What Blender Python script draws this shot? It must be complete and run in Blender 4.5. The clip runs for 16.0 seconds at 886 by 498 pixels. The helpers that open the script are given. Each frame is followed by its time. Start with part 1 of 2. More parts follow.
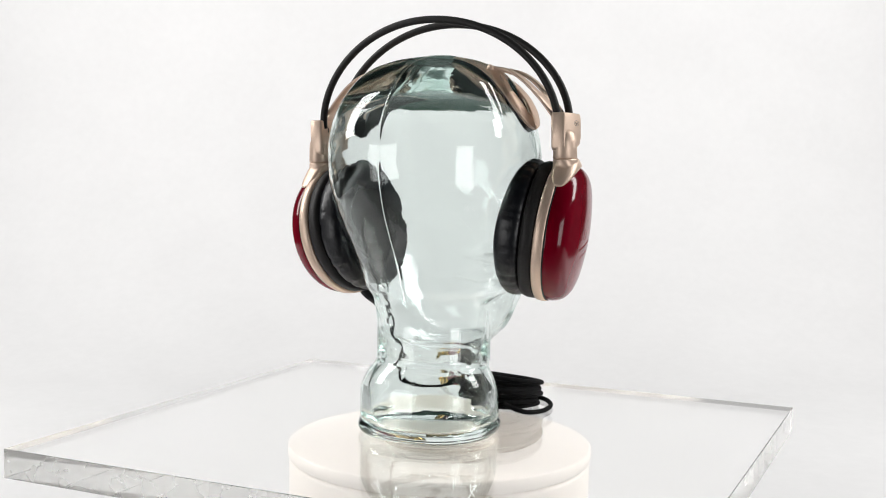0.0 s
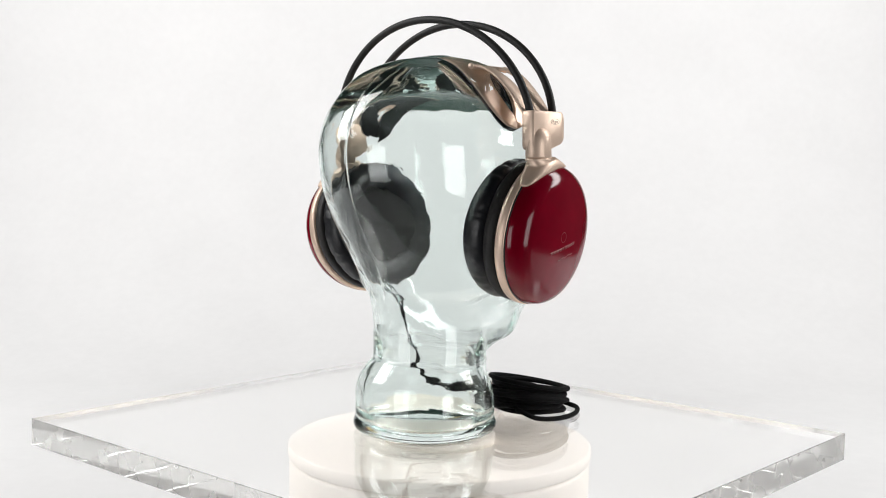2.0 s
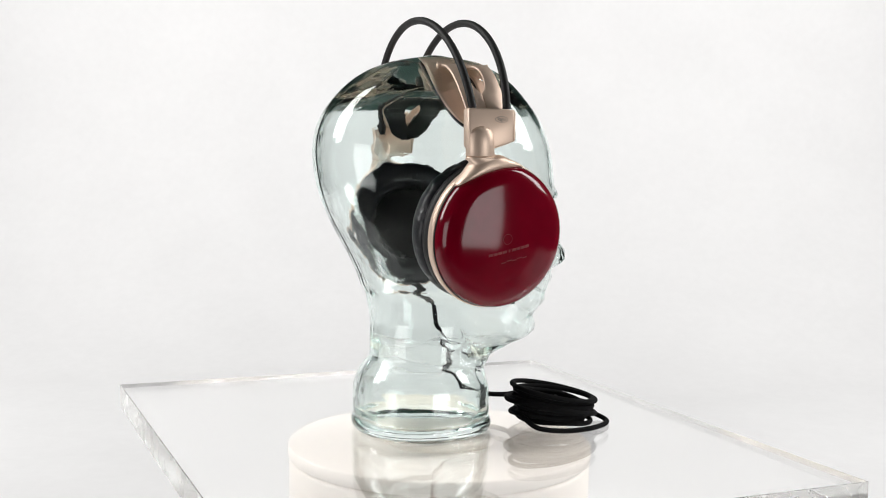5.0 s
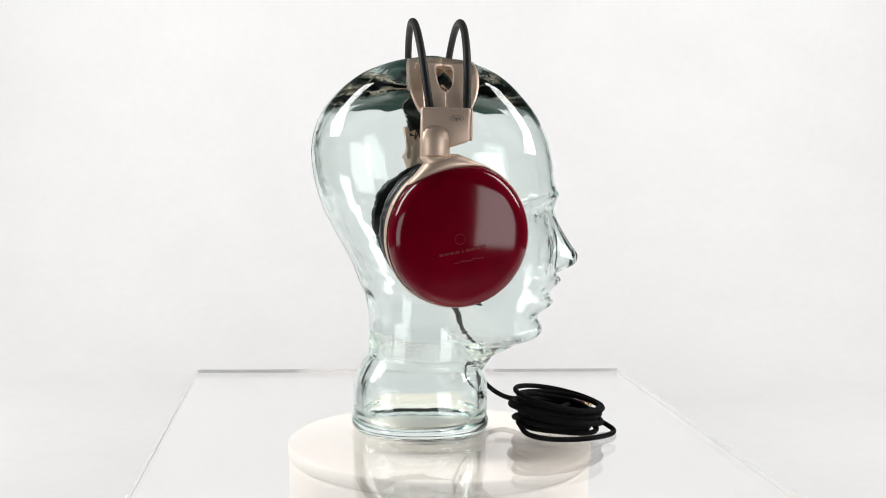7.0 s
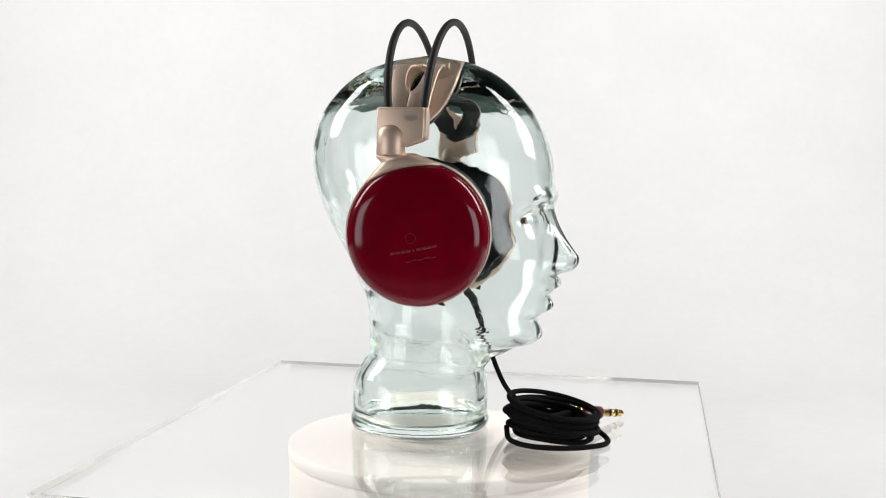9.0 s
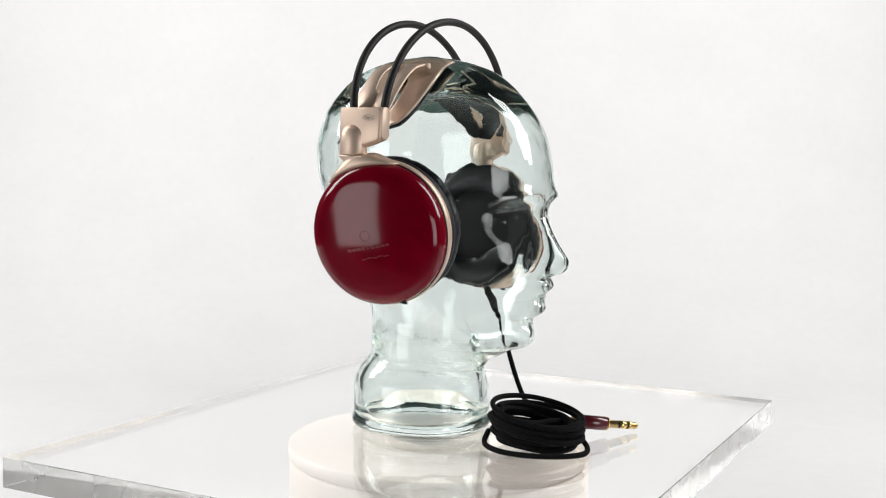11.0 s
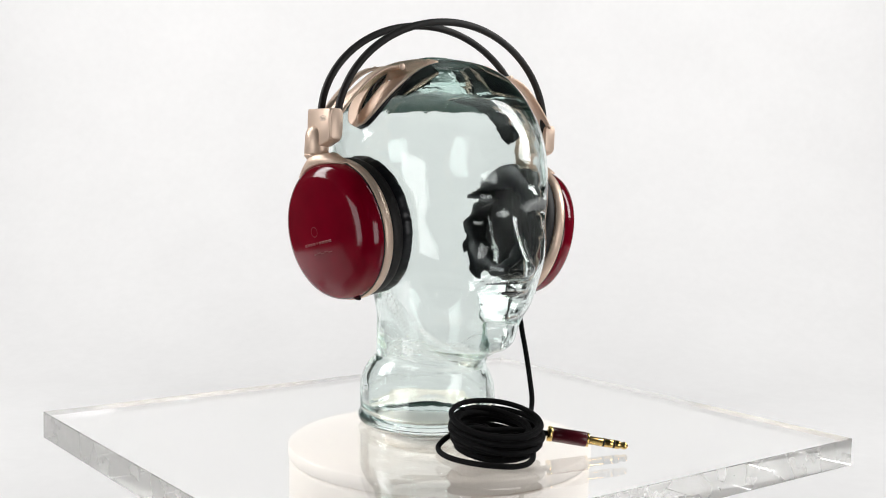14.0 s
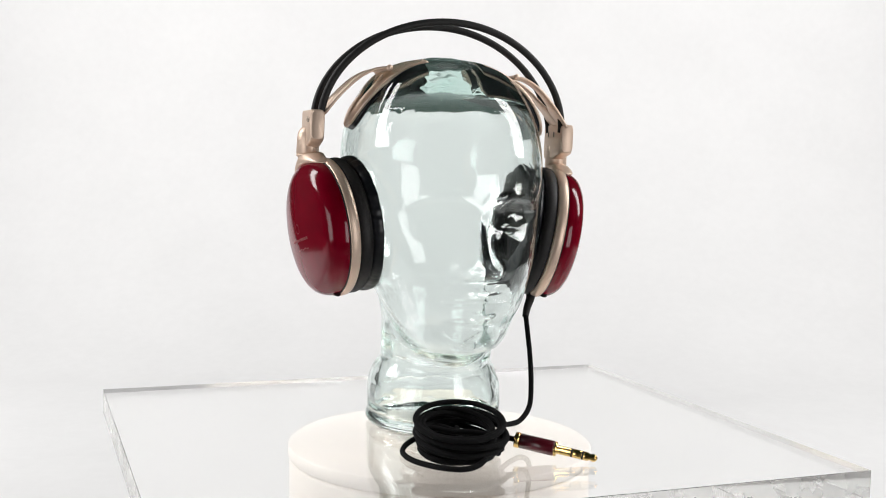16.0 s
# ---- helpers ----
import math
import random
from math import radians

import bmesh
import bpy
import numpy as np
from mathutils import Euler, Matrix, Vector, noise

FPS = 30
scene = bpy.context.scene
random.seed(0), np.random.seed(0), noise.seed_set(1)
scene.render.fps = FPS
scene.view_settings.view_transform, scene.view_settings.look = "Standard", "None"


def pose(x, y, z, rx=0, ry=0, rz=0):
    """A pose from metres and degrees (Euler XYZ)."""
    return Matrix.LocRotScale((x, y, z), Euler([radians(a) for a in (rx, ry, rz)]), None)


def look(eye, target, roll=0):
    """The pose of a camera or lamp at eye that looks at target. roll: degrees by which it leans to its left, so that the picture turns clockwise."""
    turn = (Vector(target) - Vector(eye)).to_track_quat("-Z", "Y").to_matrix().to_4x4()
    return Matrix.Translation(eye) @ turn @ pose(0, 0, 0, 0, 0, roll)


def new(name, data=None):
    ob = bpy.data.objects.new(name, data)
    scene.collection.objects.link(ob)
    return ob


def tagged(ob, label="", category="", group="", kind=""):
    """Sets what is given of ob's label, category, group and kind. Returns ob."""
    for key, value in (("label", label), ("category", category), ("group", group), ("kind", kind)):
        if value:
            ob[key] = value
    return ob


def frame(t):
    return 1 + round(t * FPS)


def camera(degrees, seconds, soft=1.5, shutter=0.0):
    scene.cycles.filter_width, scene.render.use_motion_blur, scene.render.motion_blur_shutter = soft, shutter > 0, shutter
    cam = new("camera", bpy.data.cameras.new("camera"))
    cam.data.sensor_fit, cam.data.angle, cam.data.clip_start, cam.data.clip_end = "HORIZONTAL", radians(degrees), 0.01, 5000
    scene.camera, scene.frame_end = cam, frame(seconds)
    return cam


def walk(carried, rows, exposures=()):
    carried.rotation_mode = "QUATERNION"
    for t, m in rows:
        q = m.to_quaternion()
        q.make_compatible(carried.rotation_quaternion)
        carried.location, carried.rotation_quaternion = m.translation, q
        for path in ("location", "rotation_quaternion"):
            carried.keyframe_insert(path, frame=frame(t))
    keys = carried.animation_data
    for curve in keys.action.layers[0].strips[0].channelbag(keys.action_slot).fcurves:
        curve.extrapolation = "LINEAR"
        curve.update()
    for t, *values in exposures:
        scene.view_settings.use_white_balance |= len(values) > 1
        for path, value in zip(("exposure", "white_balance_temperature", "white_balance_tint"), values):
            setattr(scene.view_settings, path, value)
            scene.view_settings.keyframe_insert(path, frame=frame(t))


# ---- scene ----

# The camera stands still before a turntable whose axis is the world's z axis; the slab's top is z = 0.
cam = camera(42.46, 16.0, 1.0)
EYE = (0.0, -0.92, 0.2172)
STAND = look(EYE, (0.0, 0.08, 0.2172 - math.tan(radians(4.49))), 1.0)
walk(cam, [(0.0, STAND), (16.0, STAND)])
# light runs far inside thick glass and acrylic
scene.cycles.max_bounces, scene.cycles.transmission_bounces, scene.cycles.glossy_bounces = 24, 24, 20
RATE = 8.457          # degrees a second, clockwise seen from above
PROFILE = 7.5         # the moment at which the face looks along +x

# ---- light ----
world = bpy.data.worlds.new("studio")
scene.world = world
world.use_nodes = True
world.node_tree.nodes["Background"].inputs[0].default_value = (1.0, 0.99, 0.97, 1)
world.node_tree.nodes["Background"].inputs[1].default_value = 0.18
scene.view_settings.exposure = 0.0


def softbox(name, eye, target, w, h, watts, colour=(1, 0.988, 0.985)):
    data = bpy.data.lights.new(name, "AREA")
    data.shape, data.size, data.size_y, data.energy, data.color = "RECTANGLE", w, h, watts, colour
    ob = new(name, data)
    ob.matrix_world = look(eye, target)
    return ob


softbox("softbox_right", (1.02, -1.08, 0.06), (0, 0, 0.15), 0.60, 0.80, 6.0)
softbox("softbox_left", (-1.15, -0.92, 0.06), (0, 0, 0.15), 0.64, 0.80, 5.2)
softbox("backdrop_light_left", (-1.15, 0.3, 1.0), (0.15, 1.5, 0.05), 0.5, 1.1, 19.6, (1, 0.992, 0.987))
softbox("backdrop_light_right", (1.15, 0.3, 1.0), (-0.15, 1.5, 0.05), 0.5, 1.1, 19.1, (1, 0.992, 0.987))


# ---- materials ----
def material(name, colour, rough=0.5, metal=0.0, coat=0.0, grain=0.0, size=80.0, bump=0.0, bump_size=None, spec=0.5, mottled=0.0):
    """A principled material with fine grain in its colour, slow mottling and bump."""
    m = bpy.data.materials.new(name)
    m.use_nodes = True
    nt = m.node_tree
    b = nt.nodes["Principled BSDF"]
    b.inputs["Base Color"].default_value = (*colour, 1)
    b.inputs["Roughness"].default_value = rough
    b.inputs["Metallic"].default_value = metal
    b.inputs["Coat Weight"].default_value = coat
    b.inputs["Coat Roughness"].default_value = 0.12
    b.inputs["Specular IOR Level"].default_value = spec
    where = nt.nodes.new("ShaderNodeTexCoord")

    def field(scale, detail=4.0):
        n = nt.nodes.new("ShaderNodeTexNoise")
        n.inputs["Scale"].default_value, n.inputs["Detail"].default_value = scale, detail
        nt.links.new(where.outputs["Object"], n.inputs["Vector"])
        return n.outputs["Fac"]

    if grain or mottled:
        last = None
        for scale, amount in ((size, grain), (size / 9, mottled)):
            r = nt.nodes.new("ShaderNodeMapRange")
            r.inputs["From Min"].default_value, r.inputs["From Max"].default_value = 0.3, 0.7
            r.inputs["To Min"].default_value, r.inputs["To Max"].default_value = 1 - amount, 1 + amount
            nt.links.new(field(scale), r.inputs["Value"])
            mix = nt.nodes.new("ShaderNodeVectorMath")
            mix.operation = "SCALE"
            if last is None:
                mix.inputs[0].default_value = colour
            else:
                nt.links.new(last, mix.inputs[0])
            nt.links.new(r.outputs[0], mix.inputs["Scale"])
            last = mix.outputs[0]
        nt.links.new(last, b.inputs["Base Color"])
    if bump:
        n = nt.nodes.new("ShaderNodeBump")
        n.inputs["Strength"].default_value, n.inputs["Distance"].default_value = bump, 0.001
        nt.links.new(field(bump_size or size), n.inputs["Height"])
        nt.links.new(n.outputs[0], b.inputs["Normal"])
    return m


def glass(name, colour, ior, rough=0.0, bump=0.0, size=30.0, detail=4.0):
    m = bpy.data.materials.new(name)
    m.use_nodes = True
    nt = m.node_tree
    nt.nodes.remove(nt.nodes["Principled BSDF"])
    g = nt.nodes.new("ShaderNodeBsdfGlass")
    g.inputs["Color"].default_value, g.inputs["Roughness"].default_value, g.inputs["IOR"].default_value = (*colour, 1), rough, ior
    nt.links.new(g.outputs[0], nt.nodes["Material Output"].inputs["Surface"])
    if bump:
        where, n, b = nt.nodes.new("ShaderNodeTexCoord"), nt.nodes.new("ShaderNodeTexNoise"), nt.nodes.new("ShaderNodeBump")
        n.inputs["Scale"].default_value, n.inputs["Detail"].default_value, n.inputs["Distortion"].default_value = size, detail, 0.6
        b.inputs["Strength"].default_value, b.inputs["Distance"].default_value = bump, 0.002
        nt.links.new(where.outputs["Object"], n.inputs["Vector"])
        nt.links.new(n.outputs["Fac"], b.inputs["Height"])
        nt.links.new(b.outputs[0], g.inputs["Normal"])
    return m


WHITE = material("white_backdrop_paper", (0.82, 0.815, 0.815), 0.9, grain=0.01, size=60, mottled=0.015)
DIM = material("grey_studio_wall", (0.15, 0.147, 0.142), 0.9, grain=0.05, size=20, mottled=0.06)
# for unseen surfaces; green chosen to darken and tint the glass dome
DARK = material("dark_green_surround", (0.045, 0.085, 0.07), 0.9, grain=0.05, size=20, mottled=0.06)
FLOOR = material("dark_studio_floor", (0.06, 0.06, 0.058), 0.8, grain=0.05, size=20, mottled=0.06)
DRUM = material("cream_plastic", (0.84, 0.77, 0.69), 0.45, grain=0.02, size=200)
GLASS = glass("pale_green_glass", (0.965, 0.989, 0.983), 1.5, bump=0.02, size=70)
RIPPLED = glass("rippled_inner_glass", (0.965, 0.989, 0.983), 1.5, bump=0.09, size=85, detail=2.5)
ACRYLIC = glass("clear_acrylic", (0.996, 0.997, 0.995), 1.49)
# clear edge with white mixed in, standing in for light carried through the slab
EDGE = glass("whitened_acrylic_edge", (0.985, 0.988, 0.985), 1.49)
nt = EDGE.node_tree
white_through, blend, blot = nt.nodes.new("ShaderNodeBsdfTranslucent"), nt.nodes.new("ShaderNodeMixShader"), nt.nodes.new("ShaderNodeTexNoise")
white_through.inputs["Color"].default_value = (0.92, 0.91, 0.895, 1)
blot.inputs["Scale"].default_value, blot.inputs["Detail"].default_value = 45.0, 3.0
spread = nt.nodes.new("ShaderNodeMapRange")
spread.inputs["To Min"].default_value, spread.inputs["To Max"].default_value = 0.22, 0.30
nt.links.new(nt.nodes.new("ShaderNodeTexCoord").outputs["Object"], blot.inputs["Vector"])
nt.links.new(blot.outputs["Fac"], spread.inputs["Value"])
nt.links.new(spread.outputs[0], blend.inputs["Fac"])
nt.links.new(nt.nodes["Glass BSDF"].outputs[0], blend.inputs[1])
white_diffuse, white_mix = nt.nodes.new("ShaderNodeBsdfDiffuse"), nt.nodes.new("ShaderNodeMixShader")
white_diffuse.inputs["Color"].default_value = (0.96, 0.945, 0.925, 1)
white_mix.inputs["Fac"].default_value = 0.5
nt.links.new(white_through.outputs[0], white_mix.inputs[1])
nt.links.new(white_diffuse.outputs[0], white_mix.inputs[2])
nt.links.new(white_mix.outputs[0], blend.inputs[2])
nt.links.new(blend.outputs[0], nt.nodes["Material Output"].inputs["Surface"])
GOLD = material("champagne_metal_paint", (0.86, 0.665, 0.53), 0.44, metal=0.5, grain=0.04, size=1500, bump=0.05)
RED = material("cherry_lacquer", (0.215, 0.0006, 0.013), 0.4, coat=0.8, grain=0.10, size=60, mottled=0.22, spec=0.0)
LEATHER = material("black_leather", (0.007, 0.008, 0.011), 0.38, spec=0.5, grain=0.2, size=500, bump=0.6, bump_size=170)
BLACK = material("black_rubber", (0.020, 0.019, 0.019), 0.55, spec=0.35, grain=0.2, size=600, bump=0.1)
CORD = material("black_braided_cord", (0.004, 0.004, 0.0045), 0.85, spec=0.2, grain=0.4, size=1800, bump=0.5, bump_size=1500)
BRASS = material("gold_plating", (0.86, 0.60, 0.22), 0.18, metal=1.0)
PRINT = material("dark_print", (0.05, 0.04, 0.035), 0.5)
GILT = material("faint_gilt_print", (0.24, 0.022, 0.025), 0.45)
BARREL = material("dark_red_barrel", (0.10, 0.004, 0.012), 0.3, coat=0.6)


# ---- mesh helpers ----
def part(name, bm, mat, parent=None, label="", smooth=True):
    bmesh.ops.recalc_face_normals(bm, faces=bm.faces)
    me = bpy.data.meshes.new(name)
    bm.to_mesh(me)
    bm.free()
    for p in me.polygons:
        p.use_smooth = smooth
    me.materials.append(mat)
    ob = new(name, me)
    if parent is not None:
        ob.parent = parent
    if label:
        tagged(ob, label)
    return ob


def rings(bm, loops, closed=True, cap_start=False, cap_end=False, loop_around=False):
    """Skin a list of point loops of equal length."""
    vs = [[bm.verts.new(p) for p in lp] for lp in loops]
    n = len(vs[0])
    pairs = list(zip(vs, vs[1:])) + ([(vs[-1], vs[0])] if loop_around else [])
    for a, b in pairs:
        for i in range(n if closed else n - 1):
            j = (i + 1) % n
            bm.faces.new((a[i], a[j], b[j], b[i]))
    if cap_start:
        bm.faces.new(vs[0][::-1])
    if cap_end:
        bm.faces.new(vs[-1])
    return vs


def revolve(bm, profile, m=Matrix(), seg=72, close=False):
    """Turn (radius, height) pairs round the local z axis, then place by m."""
    loops = [[m @ Vector((r * math.cos(2 * math.pi * k / seg), r * math.sin(2 * math.pi * k / seg), h)) for k in range(seg)] for r, h in profile]
    rings(bm, loops, cap_start=not close, cap_end=not close, loop_around=close)


def smooth_path(pts, steps=8):
    """A Catmull-Rom line through the points."""
    p = [Vector(q) for q in pts]
    p = [2 * p[0] - p[1]] + p + [2 * p[-1] - p[-2]]
    out = []
    for i in range(1, len(p) - 2):
        for k in range(steps):
            t = k / steps
            a, b, c, d = p[i - 1:i + 3]
            out.append(0.5 * (2 * b + (c - a) * t + (2 * a - 5 * b + 4 * c - d) * t * t + (3 * b - a - 3 * c + d) * t ** 3))
    return out + [p[-2]]


def tube(bm, path, r, seg=12, cap=True):
    """A round bar along the path; r is a number or a function of 0..1."""
    up, loops, n = Vector((0.013, 0.071, 1)), [], len(path)
    for i, p in enumerate(path):
        d = (path[min(i + 1, n - 1)] - path[max(i - 1, 0)]).normalized()
        x = (up - d * up.dot(d)).normalized()
        y, up = d.cross(x), x
        rr = r(i / (n - 1)) if callable(r) else r
        loops.append([p + rr * (math.cos(2 * math.pi * k / seg) * x + math.sin(2 * math.pi * k / seg) * y) for k in range(seg)])
    rings(bm, loops, cap_start=cap, cap_end=cap)


def block(size, m, bevel=0.002, seg=3):
    """A bevelled box of its own bmesh, placed by m."""
    bm = bmesh.new()
    bmesh.ops.create_cube(bm, size=1.0, matrix=Matrix.Diagonal((*size, 1)))
    if bevel:
        bmesh.ops.bevel(bm, geom=bm.edges[:], offset=bevel, segments=seg, affect="EDGES", profile=0.5)
    bmesh.ops.transform(bm, matrix=m, verts=bm.verts)
    return bm


def extrude_outline(outline, depth, m, bevel=0.0015):
    """A plate from a closed outline in local xy, thick along z, rounded at its edges."""
    bm = bmesh.new()
    n = len(outline)
    c = sum((Vector((x, y)) for x, y in outline), Vector((0, 0))) / n
    loops = []
    for inset, z in ((1, -depth / 2), (0.3, -depth / 2 + bevel * 0.3), (0, -depth / 2 + bevel), (0, depth / 2 - bevel), (0.3, depth / 2 - bevel * 0.3), (1, depth / 2)):
        lp = []
        for x, y in outline:
            d = c - Vector((x, y))
            q = Vector((x, y)) + d.normalized() * bevel * inset
            lp.append(m @ Vector((q.x, q.y, z)))
        loops.append(lp)
    rings(bm, loops, cap_start=True, cap_end=True)
    return bm


# ---- the studio: white sweep, unseen dim room round it, toned for the reflections ----
def sweep_backdrop():
    bm = bmesh.new()
    prof = [(-0.2 + 1.1 * k / 10, -0.16) for k in range(11)] + [(0.9 + 0.7 * math.sin(a), -0.16 + 0.7 * (1 - math.cos(a))) for a in (radians(k * 3) for k in range(1, 31))]
    prof += [(1.6, 0.54 + 0.09 * k / 3) for k in range(1, 4)]
    rings(bm, [[(1.06 * (k / 4 - 1), y, z) for y, z in prof] for k in range(9)], closed=False)
    return tagged(part("backdrop", bm, WHITE), "seamless white paper sweep curving up behind the turntable", "backdrop", kind="structure")


def room_wall(name, size, at, mat, label, category="wall"):
    bm = block(size, pose(*at), 0)
    return tagged(part(name, bm, mat, smooth=False), label, category, kind="structure")


sweep_backdrop()
room_wall("plinth", (2.1, 1.35, 0.585), (0, 0.2, -0.4575), DIM, "plain grey plinth under the white paper sweep", "plinth")
room_wall("floor", (4.0, 5.0, 0.05), (0, -0.2, -0.775), FLOOR, "dark studio floor round the plinth", "floor")
room_wall("wall_west", (0.05, 5.0, 3.3), (-1.95, -0.2, 0.85), DIM, "plain dim studio wall beside the sweep")
room_wall("wall_east", (0.05, 5.0, 3.3), (1.95, -0.2, 0.85), DIM, "plain dim studio wall beside the sweep")
# this wall and the ceiling are added out of view to tone the glass
room_wall("wall_north", (4.0, 0.05, 3.3), (0, 2.25, 0.85), DARK, "unseen dark green wall added behind the paper sweep to tone the glass")
room_wall("wall_south", (4.0, 0.05, 3.3), (0, -2.65, 0.85), DIM, "plain grey studio wall behind the camera")
room_wall("ceiling", (4.0, 5.0, 0.05), (0, -0.2, 2.45), DARK, "unseen dark green ceiling added to tone the glass", "ceiling")


# ---- turntable and slab ----
def turntable():
    root = new("turntable")
    root.location = (0, 0, -0.16)
    bm = bmesh.new()
    revolve(bm, [(0.118, 0), (0.122, 0.004), (0.122, 0.116), (0.1215, 0.119)], seg=128)
    part("drum", bm, DRUM, root)
    bm = bmesh.new()
    revolve(bm, [(0.1215, 0.1200), (0.123, 0.1215), (0.123, 0.1295), (0.1215, 0.1310)], seg=128)
    part("platter", bm, DRUM, root)
    bm = bmesh.new()
    revolve(bm, [(0.045, 0.1305), (0.045, 0.1370), (0.044, 0.1376)], seg=96)
    part("hub", bm, DRUM, root)
    return tagged(root, "round cream plastic motorised turntable under the clear slab", "turntable")


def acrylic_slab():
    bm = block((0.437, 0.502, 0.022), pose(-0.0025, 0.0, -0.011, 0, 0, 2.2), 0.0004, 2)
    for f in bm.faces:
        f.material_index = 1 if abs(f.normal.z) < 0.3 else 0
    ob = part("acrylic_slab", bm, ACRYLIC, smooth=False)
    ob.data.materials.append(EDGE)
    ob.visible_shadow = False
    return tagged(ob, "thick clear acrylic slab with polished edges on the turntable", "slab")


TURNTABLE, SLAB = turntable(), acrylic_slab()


# ---- glass head ----
# height, back x, front x, half width
HEAD = [(0.0, -0.0690, 0.0360, 0.0520), (0.003, -0.0715, 0.0385, 0.0548), (0.007, -0.0722, 0.0393, 0.0556), (0.0105, -0.0712, 0.0383, 0.0545),
        (0.0125, -0.0704, 0.0375, 0.0538), (0.016, -0.0708, 0.0380, 0.0542), (0.033, -0.0710, 0.0380, 0.0543), (0.042, -0.0690, 0.0365, 0.0520),
        (0.049, -0.0655, 0.0355, 0.0488), (0.0540, -0.0625, 0.0390, 0.0455), (0.0599, -0.0605, 0.0475, 0.0437), (0.0640, -0.0592, 0.0535, 0.0432),
        (0.0685, -0.0588, 0.0615, 0.0445), (0.0716, -0.0588, 0.0705, 0.0460), (0.0781, -0.0590, 0.0770, 0.0490), (0.0925, -0.0600, 0.0797, 0.0530),
        (0.106, -0.0630, 0.0858, 0.0570), (0.1245, -0.0690, 0.0888, 0.0625), (0.140, -0.0762, 0.0893, 0.0680), (0.1585, -0.0866, 0.0896, 0.0730),
        (0.177, -0.0962, 0.0896, 0.0755), (0.200, -0.1035, 0.0890, 0.0780), (0.2225, -0.1061, 0.0858, 0.0780), (0.245, -0.1018, 0.0778, 0.0745),
        (0.266, -0.0885, 0.0625, 0.0665), (0.284, -0.0675, 0.0425, 0.0535), (0.2938, -0.0430, 0.0200, 0.0350), (0.2985, -0.0190, -0.0040, 0.0120)]


def bell(v, mid, wide):
    return math.exp(-((v - mid) / wide) ** 2)


def face_relief(y, z):
    """How far the features stand out from the plain oval of the face."""
    a = abs(y)
    d = 0.0
    if 0.1275 < z < 0.19:
        k = max(0.0, min(1.0, (0.182 - z) / 0.0395))
        rise = 0.0207 * k ** 1.6 * (1 if z > 0.1425 else max(0.0, 1 - ((0.1425 - z) / 0.0150) ** 4))
        d += rise * math.exp(-(y / (0.0068 + 0.0056 * k)) ** 2)
        d += 0.0065 * bell(a, 0.0118, 0.0055) * bell(z, 0.1365, 0.0060)
    d -= 0.0105 * bell(a, 0.031, 0.015) * bell(z, 0.1735, 0.0105)
    d += 0.0065 * bell(a, 0.031, 0.010) * bell(z, 0.1715, 0.0060)
    d += 0.0042 * bell(a, 0.028, 0.018) * bell(z, 0.1905 - 11 * (a - 0.026) ** 2, 0.0050)
    d -= 0.0013 * bell(z, 0.1690 + 14 * (a - 0.031) ** 2, 0.0015) * bell(a, 0.031, 0.012)
    d += 0.0085 * bell(y, 0, 0.017) * bell(z, 0.1212, 0.0060) + 0.0066 * bell(y, 0, 0.015) * bell(z, 0.1015, 0.0064)
    d -= 0.0012 * bell(z, 0.1113, 0.0014) * bell(y, 0, 0.021)
    d -= 0.0020 * bell(y, 0, 0.0035) * bell(z, 0.1255, 0.0035)
    d -= 0.0030 * bell(y, 0, 0.020) * bell(z, 0.0935, 0.0055)
    d += 0.0050 * bell(y, 0, 0.020) * bell(z, 0.078, 0.0100)
    d += 0.0030 * bell(a, 0.040, 0.018) * bell(z, 0.143, 0.018)
    return d


def head_at(z):
    """Back, front and half width at a height, eased between the stations."""
    z = max(HEAD[0][0], min(HEAD[-1][0], z))
    i = max(k for k in range(len(HEAD) - 1) if HEAD[k][0] <= z)
    a, b = HEAD[i], HEAD[i + 1]
    p, q = HEAD[max(i - 1, 0)], HEAD[min(i + 2, len(HEAD) - 1)]
    h = b[0] - a[0]
    t = (z - a[0]) / h
    out = []
    for k in (1, 2, 3):
        s0 = (b[k] - p[k]) / max(b[0] - p[0], 1e-6) * h
        s1 = (q[k] - a[k]) / max(q[0] - a[0], 1e-6) * h
        d = b[k] - a[k]
        lim = lambda s: 0.0 if s * d <= 0 else math.copysign(min(abs(s), 3 * abs(d)), d)
        s0, s1 = lim(s0), lim(s1)
        out.append((2 * t ** 3 - 3 * t * t + 1) * a[k] + (t ** 3 - 2 * t * t + t) * s0 + (-2 * t ** 3 + 3 * t * t) * b[k] + (t ** 3 - t * t) * s1)
    return out


def ease(v):
    v = max(0.0, min(1.0, v))
    return v * v * (3 - 2 * v)


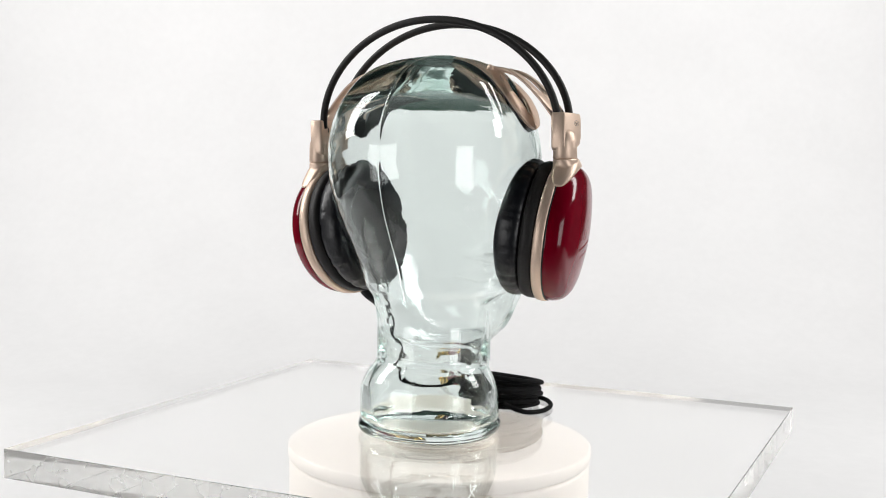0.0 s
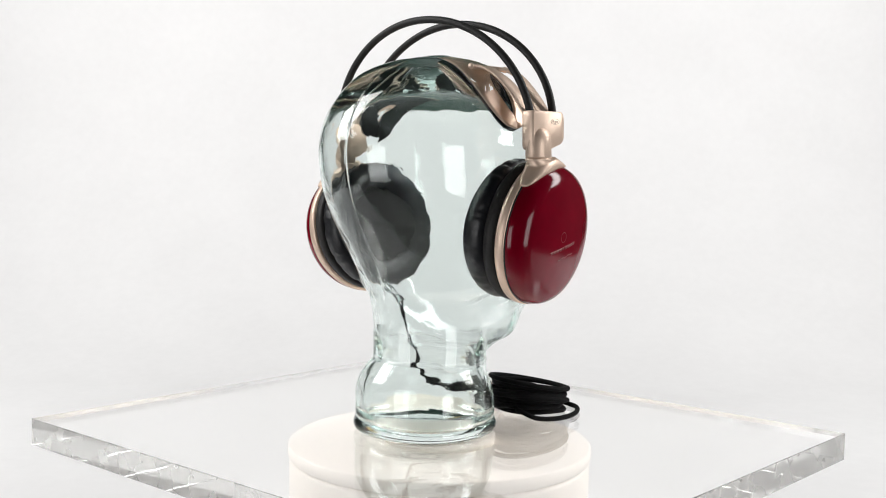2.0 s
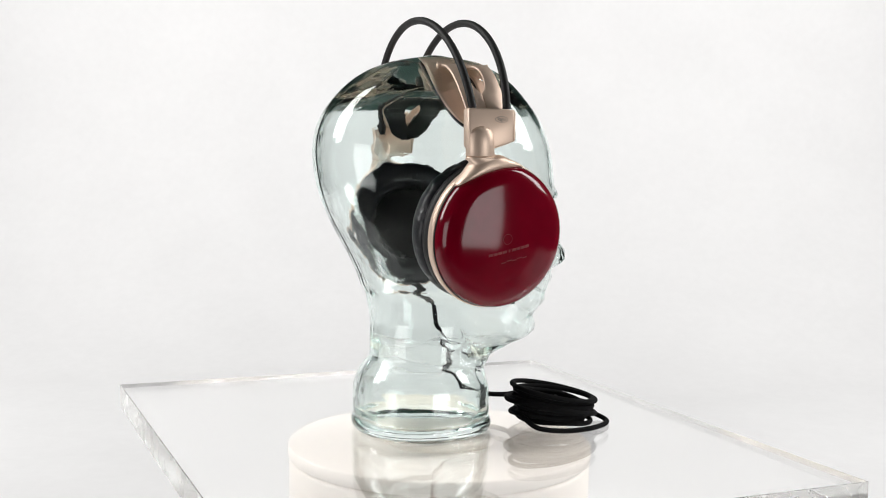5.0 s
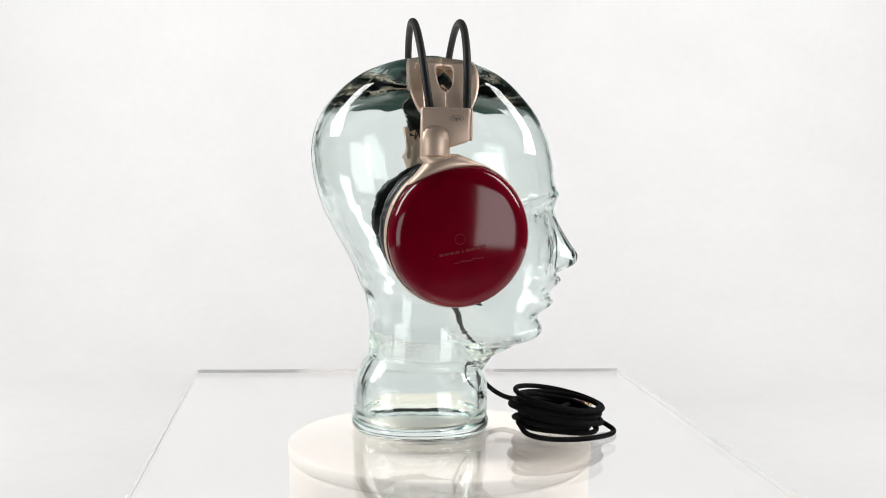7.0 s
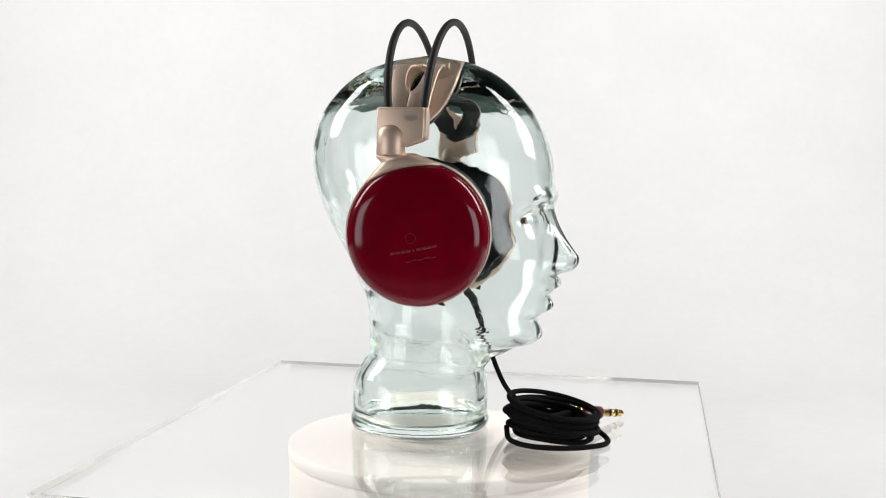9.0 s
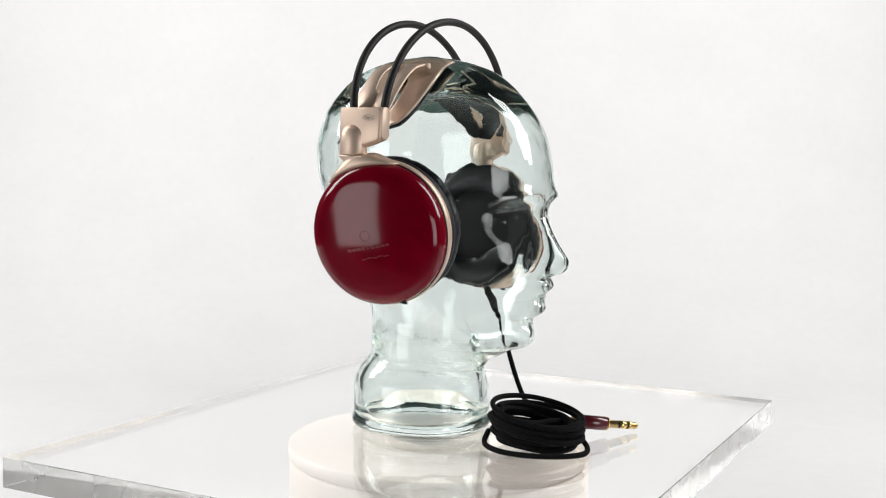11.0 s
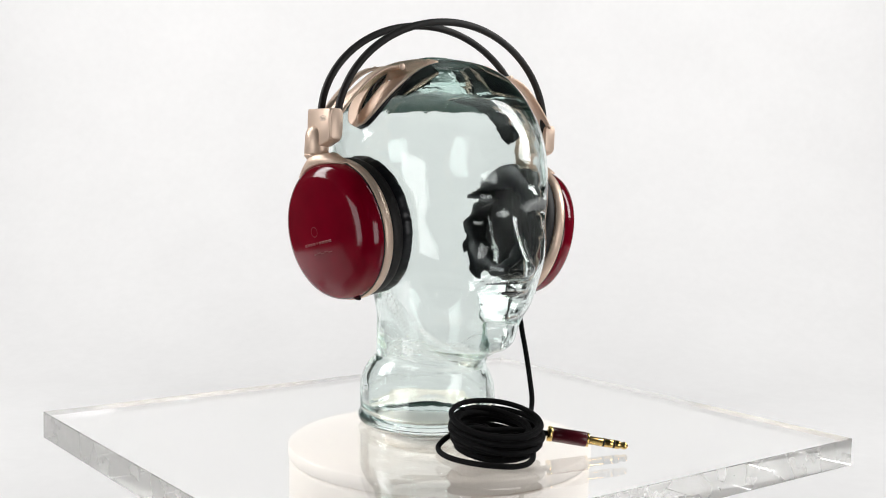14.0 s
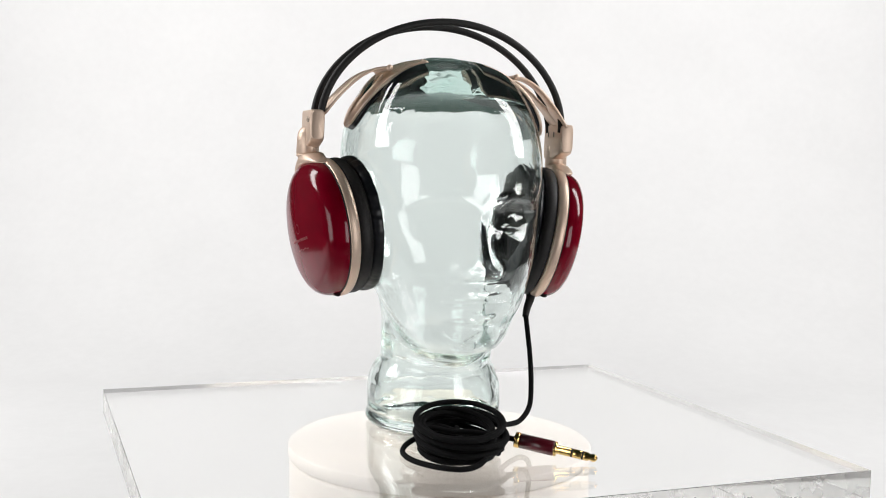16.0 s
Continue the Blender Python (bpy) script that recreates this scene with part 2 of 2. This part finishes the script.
def head_loop(z, wall, relief, angles):
    back, front, hw = head_at(z)
    mid = back + (front - back) * 0.46
    loop = []
    for t in angles:
        c, s = math.cos(t), math.sin(t)
        e = 2 / (2.25 - (0.60 * bell(z, 0.067, 0.034) if c > 0 else 0))
        a = (front - mid) if c > 0 else (mid - back)
        a, w = max(a - wall, 0.0005), max(hw - wall, 0.0005)
        x = mid + a * math.copysign(abs(c) ** e, c)
        y = w * math.copysign(abs(s) ** e, s)
        if c > 0:
            x += relief * face_relief(y, z) * min(1.0, c * 2.2)
        elif wall == 0:
            x -= 0.0005 * bell(y, 0, 0.0006) * (z > 0.05)
        if 0.054 < z < 0.125:
            # the jaw rises from the chin to the ear; below it stands the round neck
            jaw = 0.0500 + 0.0555 * (1 - max(0.0, c)) ** 1.15
            k = ease((z - jaw) / 0.0130)
            k = 1 - (1 - k) * ease((z - 0.054) / 0.006)
            r = 0.0455 - wall + 0.004 * ease((z - 0.085) / 0.03)
            x, y = x * k + (-0.0135 + r * c) * (1 - k), y * k + r * s * (1 - k)
        loop.append((x, y, z))
    return loop


def glass_head():
    n = 150
    angles = [2 * math.pi * (k + 0.5) / n for k in range(n)]
    angles = sorted(angles + [math.pi + d for d in (-0.013, -0.006, 0.0, 0.006, 0.013)] + [0.0, 0.006, 2 * math.pi - 0.006])
    zs = [0.0006, 0.0015] + [0.003 + 0.0018 * k for k in range(32)] + [0.0605 + 0.0008 * k for k in range(70)] + [0.1165 + 0.0018 * k for k in range(99)]
    zs += [0.2940, 0.2952, 0.2963, 0.2972, 0.2979, 0.2983, 0.29848]
    bm = bmesh.new()
    foot = [[(x, y, 0.0006) for x, y, _ in head_loop(0.0006, w, 0.0, angles)] for w in (0.050, 0.020, 0.004)]
    rings(bm, foot + [head_loop(z, 0.0, 1.0, angles) for z in zs], cap_start=True, cap_end=True)
    inner = []
    for k in range(160):
        u = k / 159
        z = 0.0065 + (0.2885 - 0.0065) * (1 - (1 - u) ** 1.6)
        wall = 0.0036 + 0.0005 * math.sin(9 * u) + 0.0030 * (1 - ease((z - 0.055) / 0.025)) + 0.005 * max(0, 1 - u / 0.03) ** 2
        shut = math.sqrt(max(0.0, 1 - max(0.0, (z - 0.248) / 0.0406) ** 2.6))
        lp = []
        for p in head_loop(z, wall, 1.0, angles):
            p = Vector((-0.012 + (p[0] + 0.012) * shut, p[1] * shut, p[2]))
            out = Vector((p.x + 0.01, p.y, 0)).normalized()
            lp.append(p + out * (0.00022 * noise.noise(p * 110) + 0.0003 * noise.noise(p * 32)))
        inner.append(lp)
    bm2 = bmesh.new()
    rings(bm2, inner, cap_start=True, cap_end=True)
    bmesh.ops.recalc_face_normals(bm2, faces=bm2.faces)
    bmesh.ops.reverse_faces(bm2, faces=bm2.faces)
    bmesh.ops.recalc_face_normals(bm, faces=bm.faces)
    for f in bm2.faces:
        f.material_index = 1
    me2 = bpy.data.meshes.new("cavity")
    bm2.to_mesh(me2)
    bm2.free()
    bm.from_mesh(me2)
    bpy.data.meshes.remove(me2)
    me = bpy.data.meshes.new("glass_head")
    bm.to_mesh(me)
    bm.free()
    for p in me.polygons:
        p.use_smooth = True
    me.materials.append(GLASS)
    me.materials.append(RIPPLED)
    return tagged(new("glass_head", me), "hollow pale green glass display head standing on the clear slab", "display head")


HEAD_OB = glass_head()


# ---- headphones ----
LEAN = Matrix.Translation((0, 0, 0.2)) @ Matrix.Rotation(radians(-1.7), 4, "X") @ Matrix.Translation((0, 0, -0.2))


def side(s):
    """From the side's own space (outward along -y, as on the right ear) to the place; s = 1 right, -1 left."""
    return LEAN @ Matrix.Diagonal((1, s, 1, 1))


def cup_space(s):
    n = Vector((math.sin(radians(9.1)), -1, -math.tan(radians(9)))).normalized()
    up = Vector((0, 0, 1))
    x = up.cross(n).normalized()
    y = n.cross(x)
    m = Matrix((x, y, n)).transposed().to_4x4()
    m.translation = (0.003, -0.0951, 0.1600) if s > 0 else (-0.0035, -0.0925, 0.1600)
    return side(s) @ m @ Matrix.Diagonal((1.06, 1.08, 1, 1))


def ear_cup(root, s):
    m = cup_space(s)
    bm = bmesh.new()
    dome = [(0.0004 + 0.0345 * k / 9, 0.0232 - (0.0345 * k / 9) ** 2 / 0.30) for k in range(10)]
    revolve(bm, [(0.046, -0.001), (0.0482, 0.0005), (0.0489, 0.0026), (0.0489, 0.0055), (0.0482, 0.0088), (0.0472, 0.0114), (0.0458, 0.0137), (0.0438, 0.0157), (0.0412, 0.0174), (0.0382, 0.0185)] + dome[::-1], m, 96)
    part("cup", bm, RED, root, "glossy cherry red lacquered wooden cup")
    bm = bmesh.new()
    revolve(bm, [(0.044, -0.0062), (0.0488, -0.0062), (0.0500, -0.0052), (0.0503, -0.002), (0.0501, 0.0008), (0.0496, 0.0018), (0.0480, 0.0018), (0.044, 0.0)], m, 96, close=True)
    part("cup_ring", bm, GOLD, root, "champagne metal ring")
    # thin black ring that draws the dark line between metal ring and cup
    bm = bmesh.new()
    revolve(bm, [(0.0482, 0.0016), (0.0494, 0.0018), (0.0494, 0.0026), (0.0482, 0.0032)], m, 96, close=True)
    part("dark_joint", bm, BLACK, root)
    bm = bmesh.new()
    revolve(bm, [(0.030, -0.0068), (0.0478, -0.0066), (0.0492, -0.008), (0.0495, -0.013), (0.0484, -0.0165), (0.030, -0.017)], m, 96, close=True)
    part("pad_mount", bm, BLACK, root)
    bm = bmesh.new()
    seg = 216
    loops = []
    rnd = random.Random(5 if s > 0 else 9)
    fold = [(rnd.uniform(0, 6.28), rnd.uniform(0.018, 0.05), rnd.uniform(0.0004, 0.0014)) for _ in range(44)]
    for k in range(24):
        a = 2 * math.pi * k / 24
        lp = []
        for j in range(seg):
            t = 2 * math.pi * j / seg
            crease = sum(d * math.exp(-(((t - c + math.pi) % (2 * math.pi) - math.pi) / w) ** 2) for c, w, d in fold)
            f = 1 - crease / 0.011 * (0.6 + 0.4 * math.sin(a))
            r = 0.0388 + 0.0108 * math.copysign(abs(math.cos(a)) ** 0.75, math.cos(a)) * f
            h = -0.0240 + 0.0080 * math.copysign(abs(math.sin(a)) ** 0.75, math.sin(a))
            h += 0.0060 * max(0.0, -math.sin(a)) * math.cos(t)
            lp.append(m @ Vector((r * math.cos(t), r * math.sin(t), h)))
        loops.append(lp)
    rings(bm, loops, loop_around=True)
    part("ear_pad", bm, LEATHER, root, "wrinkled black leather ear pad")
    bm = bmesh.new()
    revolve(bm, [(0.034, -0.0265), (0.036, -0.0245), (0.036, -0.0185), (0.002, -0.0185)], m, 64)
    part("driver_cover", bm, BLACK, root)


def yoke(root, s):
    m = side(s) @ Matrix.Translation((0, -0.0006, 0) if s > 0 else (-0.004, 0.0036, 0))
    # block that takes the bands
    out = [(-0.0243, 0.2505), (0.0085, 0.2505), (0.0097, 0.2495), (0.0102, 0.2480), (0.0098, 0.2290), (0.0089, 0.2272), (0.0070, 0.2262), (-0.005, 0.2222), (-0.0235, 0.2222), (-0.0247, 0.2235), (-0.0252, 0.2250), (-0.0252, 0.2493)]
    face = Matrix(((1, 0, 0, 0), (0, 0, -1, -0.1065), (0, 1, 0, 0), (0, 0, 0, 1)))
    box = part("band_block", extrude_outline(out, 0.0112, m @ face, 0.0016), GOLD, root)
    # rounded plate on the block's front end
    pill = [(0.0052 * math.copysign(abs(math.cos(t)) ** 0.55, math.cos(t)), 0.0116 * math.copysign(abs(math.sin(t)) ** 0.42, math.sin(t))) for t in (2 * math.pi * (k + 0.5) / 40 for k in range(40))]
    end = Matrix(((0, 0, 1, 0.0103), (1, 0, 0, -0.1065), (0, 1, 0, 0.2390), (0, 0, 0, 1)))
    part("end_plate", extrude_outline(pill, 0.0022, m @ end, 0.0008), GOLD, box)
    # dark bars laid on the block, standing in for the shade in its slots
    for x in (-0.0150, -0.0040):
        part("slot_shade_bar", block((0.0012, 0.0006, 0.0042), m @ pose(x, -0.1007, 0.2425), 0.0002, 1), PRINT, box)
    # stub that turns in the block
    bm = bmesh.new()
    loops = []
    ring = [2 * math.pi * k / 48 for k in range(48)]
    for z, w in ((0.2385, 0.0010), (0.2381, 0.0034), (0.2368, 0.0058), (0.2348, 0.0076), (0.2322, 0.0087), (0.2285, 0.0091), (0.2168, 0.0094), (0.2161, 0.0090)):
        loops.append([m @ Vector((-0.0150 + 1.13 * w * math.cos(t), -0.1085 + 0.95 * w * math.sin(t), z)) for t in ring])
    rings(bm, loops, cap_start=True, cap_end=True)
    part("swivel_stub", bm, GOLD, root)
    # neck that flares into the ring
    bm = bmesh.new()
    c = cup_space(s)
    loops = []
    for z, w in ((0.2160, 0.0088), (0.2155, 0.0094), (0.2146, 0.0096)):
        loops.append([m @ Vector((-0.0150 + 1.13 * w * math.cos(t), -0.1085 + 0.93 * w * math.sin(t), z)) for t in ring])
    for rad, spread, hi, lo, dip in ((0.0545, 12.5, 0.0105, -0.0050, 0.0), (0.0535, 15.5, 0.0115, -0.0070, 0.0), (0.0520, 20, 0.0122, -0.0064, 0.0002), (0.0502, 25, 0.0128, -0.0062, 0.0010), (0.0482, 30.5, 0.0128, -0.0060, 0.0022), (0.0470, 32.5, 0.0118, -0.0055, 0.0028)):
        lp = []
        for t in ring:
            phi = radians(105 - spread * math.cos(t))
            h = (hi + lo) / 2 - (hi - lo) / 2 * math.copysign(abs(math.sin(t)) ** 0.7, math.sin(t))
            r = rad + dip * math.cos(t) ** 2
            lp.append(c @ Vector((r * math.cos(phi), r * math.sin(phi), h)))
        loops.append(lp)
    rings(bm, loops, cap_start=True, cap_end=True)
    part("neck", bm, GOLD, root)
    # latch at the foot of the ring
    bm = bmesh.new()
    phi = radians(-72)
    p = c @ Vector((0.0486 * math.cos(phi), 0.0486 * math.sin(phi), 0.004))
    bmesh.ops.create_icosphere(bm, subdivisions=3, radius=1.0, matrix=Matrix.Translation(p) @ Matrix.Rotation(radians(18), 4, "Y") @ Matrix.Diagonal((0.0050, 0.0030, 0.0013, 1)))
    part("latch", bm, BLACK, root)


def head_pad(root, s):
    """A curved shield over the head with a padded underside, and the strap from its hinge to the block."""
    m = side(s)
    nu, nv = 28, 20

    def surface(u, v, lift, shrink=1.0):
        # u down the side of the head, v front to back
        a = radians(16 + 55 * u)
        yy, zz = -0.0840 * math.sin(a), 0.2150 + 0.0815 * math.cos(a)
        wide = 0.0275 * (1 - 0.10 * (1 - u) ** 3) * math.sqrt(max(0.0, 1 - max(0.0, (u - 0.25) / 0.75) ** 2.4)) + 0.0005
        n = Vector((0, -math.sin(a), math.cos(a)))
        rim = 0.0012 * (1 - abs(v)) ** 0.5 - 0.0012
        return m @ (Vector((-0.006 + wide * v * shrink, yy, zz - 0.0035 * v * v)) + n * (lift - rim * 0.6))

    def shell(lo, hi, shrink):
        bm = bmesh.new()
        for hand in (-1, 1):
            loops = []
            for i in range(nu + 1):
                u = i / nu
                thin = 0.25 + 0.75 * u if lo < -0.001 else 1.0
                gap = 0.27 * math.sqrt(max(0.0, 1 - ((u - 0.66) / 0.24) ** 2))
                vs = [hand * (gap + (1 - gap) * j / 10) for j in range(11)]
                loops.append([surface(u, v, hi, shrink) for v in vs] + [surface(u, v, lo * thin, shrink) for v in vs[::-1]])
            rings(bm, loops, cap_start=True, cap_end=True)
        return bm

    pad = part("head_pad", shell(0.0, 0.0022, 1.0), GOLD, root)
    part("cushion", shell(-0.0050, -0.0002, 0.96), LEATHER, pad, "black padded underside")
    # strap with a long slot
    path = smooth_path([(0, -0.1015, 0.2480), (0, -0.0905, 0.2625), (0, -0.0765, 0.2765), (0, -0.064, 0.2840), (0, -0.0535, 0.2862)], 7)
    bm = bmesh.new()
    n = len(path) - 1
    for hand in (-1, 1):
        loops = []
        for i, p in enumerate(path):
            u = i / n
            d = (path[min(i + 1, n)] - path[max(i - 1, 0)]).normalized()
            nn = Vector((1, 0, 0)).cross(d)
            outer = 0.0160 + 0.0020 * u
            gap = 0.0066 * math.sqrt(max(0.0, 1 - ((u - 0.60) / 0.33) ** 2)) ** 0.8
            cross = ((gap, -0.6), (gap, 0.6), (gap + 0.0008, 1), (outer - 0.0008, 1), (outer, 0.5), (outer, -0.5), (outer - 0.0008, -1), (gap + 0.0008, -1))
            loops.append([m @ (p + Vector((-0.0065 + hand * a, 0, 0)) + nn * b * 0.0011) for a, b in cross])
        rings(bm, loops, cap_start=True, cap_end=True)
    part("strap", bm, GOLD, root)
    bm = bmesh.new()
    tube(bm, [m @ Vector((x, -0.0530, 0.2858)) for x in (-0.0268, -0.0263, -0.0235, 0.0105, 0.0133, 0.0138)], lambda t: 0.0019 + 0.0006 * (abs(t - 0.5) > 0.25))
    part("hinge_bar", bm, GOLD, root)


def headband(root, end, top):
    bm = bmesh.new()
    path = []
    for k in range(65):
        a = math.pi * (k / 64)
        y, z = -(0.1045 if k < 32 else 0.0990) * math.cos(a), 0.2440 + 0.0812 * math.sin(a) ** 1.06
        path.append(LEAN @ Vector((end + (top - end) * math.sin(a) ** 0.8 + 0.0025 * (1 - k / 32), y, z)))
    tube(bm, path, 0.0029, 14)
    part("headband", bm, BLACK, root, "thin black rubber-covered headband bar")


def cable(root):
    bm = bmesh.new()
    tube(bm, smooth_path([(0.003, 0.0765, 0.1085), (0.006, 0.0745, 0.1030), (0.012, 0.0695, 0.0965), (0.0165, 0.0665, 0.0905)], 5), lambda t: 0.0040 - 0.0014 * t)
    part("strain_relief", bm, BLACK, root)
    drop = [(0.0160, 0.0668, 0.0920), (0.0195, 0.0668, 0.0830), (0.0215, 0.0672, 0.0740), (0.0262, 0.0672, 0.0600), (0.0340, 0.0655, 0.0400), (0.0440, 0.0605, 0.0230), (0.0570, 0.0480, 0.0150), (0.0690, 0.0340, 0.0150), (0.0810, 0.0190, 0.0190)]
    bm = bmesh.new()
    tube(bm, smooth_path(drop, 8), 0.0021, 10)
    part("cable_drop", bm, CORD, root)
    rnd = random.Random(11)
    c = Vector((0.0950, -0.0160, 0))
    # turn by turn: radius, height, slope towards the face's front, shift of the centre
    turns = []
    for k in range(13):
        f = k / 12
        turns.append((0.0290 + rnd.uniform(-0.0050, 0.0030), 0.0035 + 0.0195 * f + rnd.uniform(-0.001, 0.001), 0.04 + 0.17 * f + rnd.uniform(-0.05, 0.05), rnd.uniform(-0.0035, 0.0035) - 0.002 * f, rnd.uniform(-0.0035, 0.0035), rnd.uniform(-0.06, 0.06)))
    pts = []
    for k in range(12 * 16 + 1):
        u = k / 16
        i = min(int(u), 11)
        f = ease(u - i)
        r, lvl, slope, sx, sy, tip = (p * (1 - f) + q * f for p, q in zip(turns[i], turns[i + 1]))
        a = 2 * math.pi * u * 1.03 + 1.2
        x, y = 1.12 * r * math.cos(a) + sx, 1.04 * r * math.sin(a) + sy
        pts.append(c + Vector((x, y, max(0.0022, lvl - slope * x + tip * y + 0.0006 * math.sin(3 * a + u)))))
    bm = bmesh.new()
    tube(bm, smooth_path(pts, 3), 0.0021, 10)
    part("cable_coil", bm, CORD, root, "black braided cable wound into a flat coil")
    # strands that cross the heap aslant
    for shift, swing, lift in ((-0.004, 0.9, 0.0175), (0.006, 0.6, 0.0150), (0.001, -0.5, 0.0120)):
        d, e = Vector((math.cos(swing), math.sin(swing), 0)), Vector((-math.sin(swing), math.cos(swing), 0))
        cross = [c + d * q + e * (shift + 0.007 * math.sin(q * 60)) + Vector((0, 0, lift + w - 0.15 * q * d.x)) for q, w in ((-0.030, -0.004), (-0.018, 0.002), (-0.004, 0.001), (0.010, 0.002), (0.022, 0.001), (0.030, -0.005))]
        bm = bmesh.new()
        tube(bm, smooth_path(cross, 6), 0.0021, 10)
        part("cable_strand", bm, CORD, root)
    # one loose turn that lies on the slab
    loose = [(0.060, -0.030, 0.010), (0.066, -0.047, 0.0040), (0.085, -0.0560, 0.0023), (0.110, -0.054, 0.0023), (0.131, -0.041, 0.0023), (0.1385, -0.025, 0.0023), (0.133, -0.011, 0.0050), (0.119, -0.003, 0.0110)]
    bm = bmesh.new()
    tube(bm, smooth_path(loose, 8), 0.0021, 10)
    part("cable_loop", bm, CORD, root)
    # a turn that stands up on top of the coil, and the end that runs into the plug
    for r, lift, slope in ((0.0315, 0.0262, 0.21), (0.0290, 0.0240, 0.13)):
        ring = [c + Vector((1.12 * r * math.cos(a), 1.02 * r * math.sin(a), lift - slope * r * math.cos(a + 0.25))) for a in (2 * math.pi * k / 24 + 0.3 for k in range(24))]
        bm = bmesh.new()
        tube(bm, smooth_path(ring + ring[:2], 3), 0.0021, 8)
        part("cable_loop", bm, CORD, root)
    bm = bmesh.new()
    tube(bm, smooth_path([(0.1096, 0.0248, 0.0130), (0.1050, 0.0180, 0.0140), (0.0960, 0.0135, 0.0150), (0.0830, 0.0130, 0.0140)], 6), 0.0021, 10)
    part("cable_end", bm, CORD, root)


def plug(root):
    tip, joint = Vector((0.1432, 0.0732, 0.0042)), Vector((0.1262, 0.0487, 0.0086))
    d = (tip - joint).normalized()
    rot = d.to_track_quat("Z", "Y").to_matrix().to_4x4()
    m = Matrix.Translation(joint) @ rot
    bm = bmesh.new()
    revolve(bm, [(0.003, -0.028), (0.0055, -0.0275), (0.0056, -0.003), (0.0052, -0.002)], m, 32)
    barrel = part("plug_barrel", bm, BARREL, root, "dark red plug barrel")
    bm = bmesh.new()
    revolve(bm, [(0.004, -0.0022), (0.0054, -0.002), (0.0054, -0.0005), (0.0032, 0.0), (0.0032, 0.0105), (0.0029, 0.0107), (0.0029, 0.0113), (0.0032, 0.0115), (0.0032, 0.0185), (0.0029, 0.0187), (0.0029, 0.0193), (0.0032, 0.0195), (0.0032, 0.0225), (0.0022, 0.0245), (0.0030, 0.0265), (0.0024, 0.0285), (0.0008, 0.0298)], m, 32)
    part("plug_pin", bm, BRASS, barrel, "gold-plated jack pin")
    for h in (0.0110, 0.0190):
        bm = bmesh.new()
        revolve(bm, [(0.0028, h - 0.0007), (0.00328, h - 0.0006), (0.00328, h + 0.0006), (0.0028, h + 0.0007)], m, 24)
        part("insulating_ring", bm, BLACK, barrel)
    bm = bmesh.new()
    revolve(bm, [(0.0042, -0.032), (0.0058, -0.0315), (0.0058, -0.0282), (0.004, -0.0278)], m, 32)
    part("plug_collar", bm, BRASS, barrel)


def lettering(text, height, m, mat, name, parent):
    """Flat letters in the built-in font, centred at m."""
    curve = bpy.data.curves.new(name, "FONT")
    curve.body, curve.size, curve.extrude, curve.align_x, curve.align_y = text, height, 0.00006, "CENTER", "CENTER"
    tmp = new(name, curve)
    me = bpy.data.meshes.new_from_object(tmp)
    bpy.data.objects.remove(tmp)
    bpy.data.curves.remove(curve)
    me.transform(m)
    me.materials.clear()
    me.materials.append(mat)
    ob = new(name, me)
    ob.parent = parent
    return ob


def oval(rx, ry, thick, m, seg=40):
    bm = bmesh.new()
    loops = []
    for f, h in ((1, 0), (1, 0.00012), (1 - thick, 0.00012), (1 - thick, 0)):
        loops.append([m @ Vector((rx * f * math.cos(t), (ry - rx * (1 - f)) * math.sin(t), h)) for t in (2 * math.pi * k / seg for k in range(seg))])
    rings(bm, loops, loop_around=True)
    return bm


def markings(root):
    m = side(1)
    face = m @ Matrix(((1, 0, 0, 0.0), (0, 0, -1, -0.11270), (0, 1, 0, 0.2430), (0, 0, 0, 1)))
    lettering("Right", 0.0031, face, PRINT, "side_mark", root)
    part("mark_outline", oval(0.0050, 0.0021, 0.04, face), PRINT, root)
    c = cup_space(1) @ Matrix.Rotation(radians(12), 4, "Z")

    def bar(w, h, x, y):
        bm = bmesh.new()
        loops = []
        for k in range(13):
            px = x + w * (k / 12 - 0.5)
            r2 = px * px + y * y
            z = 0.02315 - r2 / 0.30
            loops.append([c @ Vector((px, y + dy, z + dz)) for dy, dz in ((-h / 2, 0), (h / 2, 0), (h / 2, 0.0002), (-h / 2, 0.0002))])
        rings(bm, loops, cap_start=True, cap_end=True)
        return bm

    part("emblem", oval(0.0036, 0.0036, 0.10, c @ Matrix.Translation((-0.0030, 0.0020, 0.02312))), GILT, root, "faint gilt ring emblem")
    for k in range(9):
        part("name_bar", bar(0.0030 if k != 4 else 0.0012, 0.0019, -0.0025 + (k - 4) * 0.0036, -0.0062), GILT, root)
    for k in range(5):
        part("signature_bar", bar(0.0038, 0.0008, 0.0010 + (k - 2) * 0.0042, -0.0135 + 0.0006 * (k % 2)), GILT, root)


def headphones():
    root = new("headphones")
    for s in (1, -1):
        ear_cup(root, s)
        yoke(root, s)
        head_pad(root, s)
    headband(root, -0.0198, -0.0283)
    headband(root, 0.0045, 0.0090)
    cable(root)
    plug(root)
    markings(root)
    return tagged(root, "over-ear headphones with cherry red cups on the glass head", "headphones")


PHONES = headphones()


def motions():
    rows = [(k * 0.5, pose(0, 0, 0, 0, 0, -RATE * (k * 0.5 - PROFILE))) for k in range(33)]
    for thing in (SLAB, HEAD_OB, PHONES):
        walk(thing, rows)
    walk(TURNTABLE, [(t, pose(0, 0, -0.16) @ m) for t, m in rows])


motions()
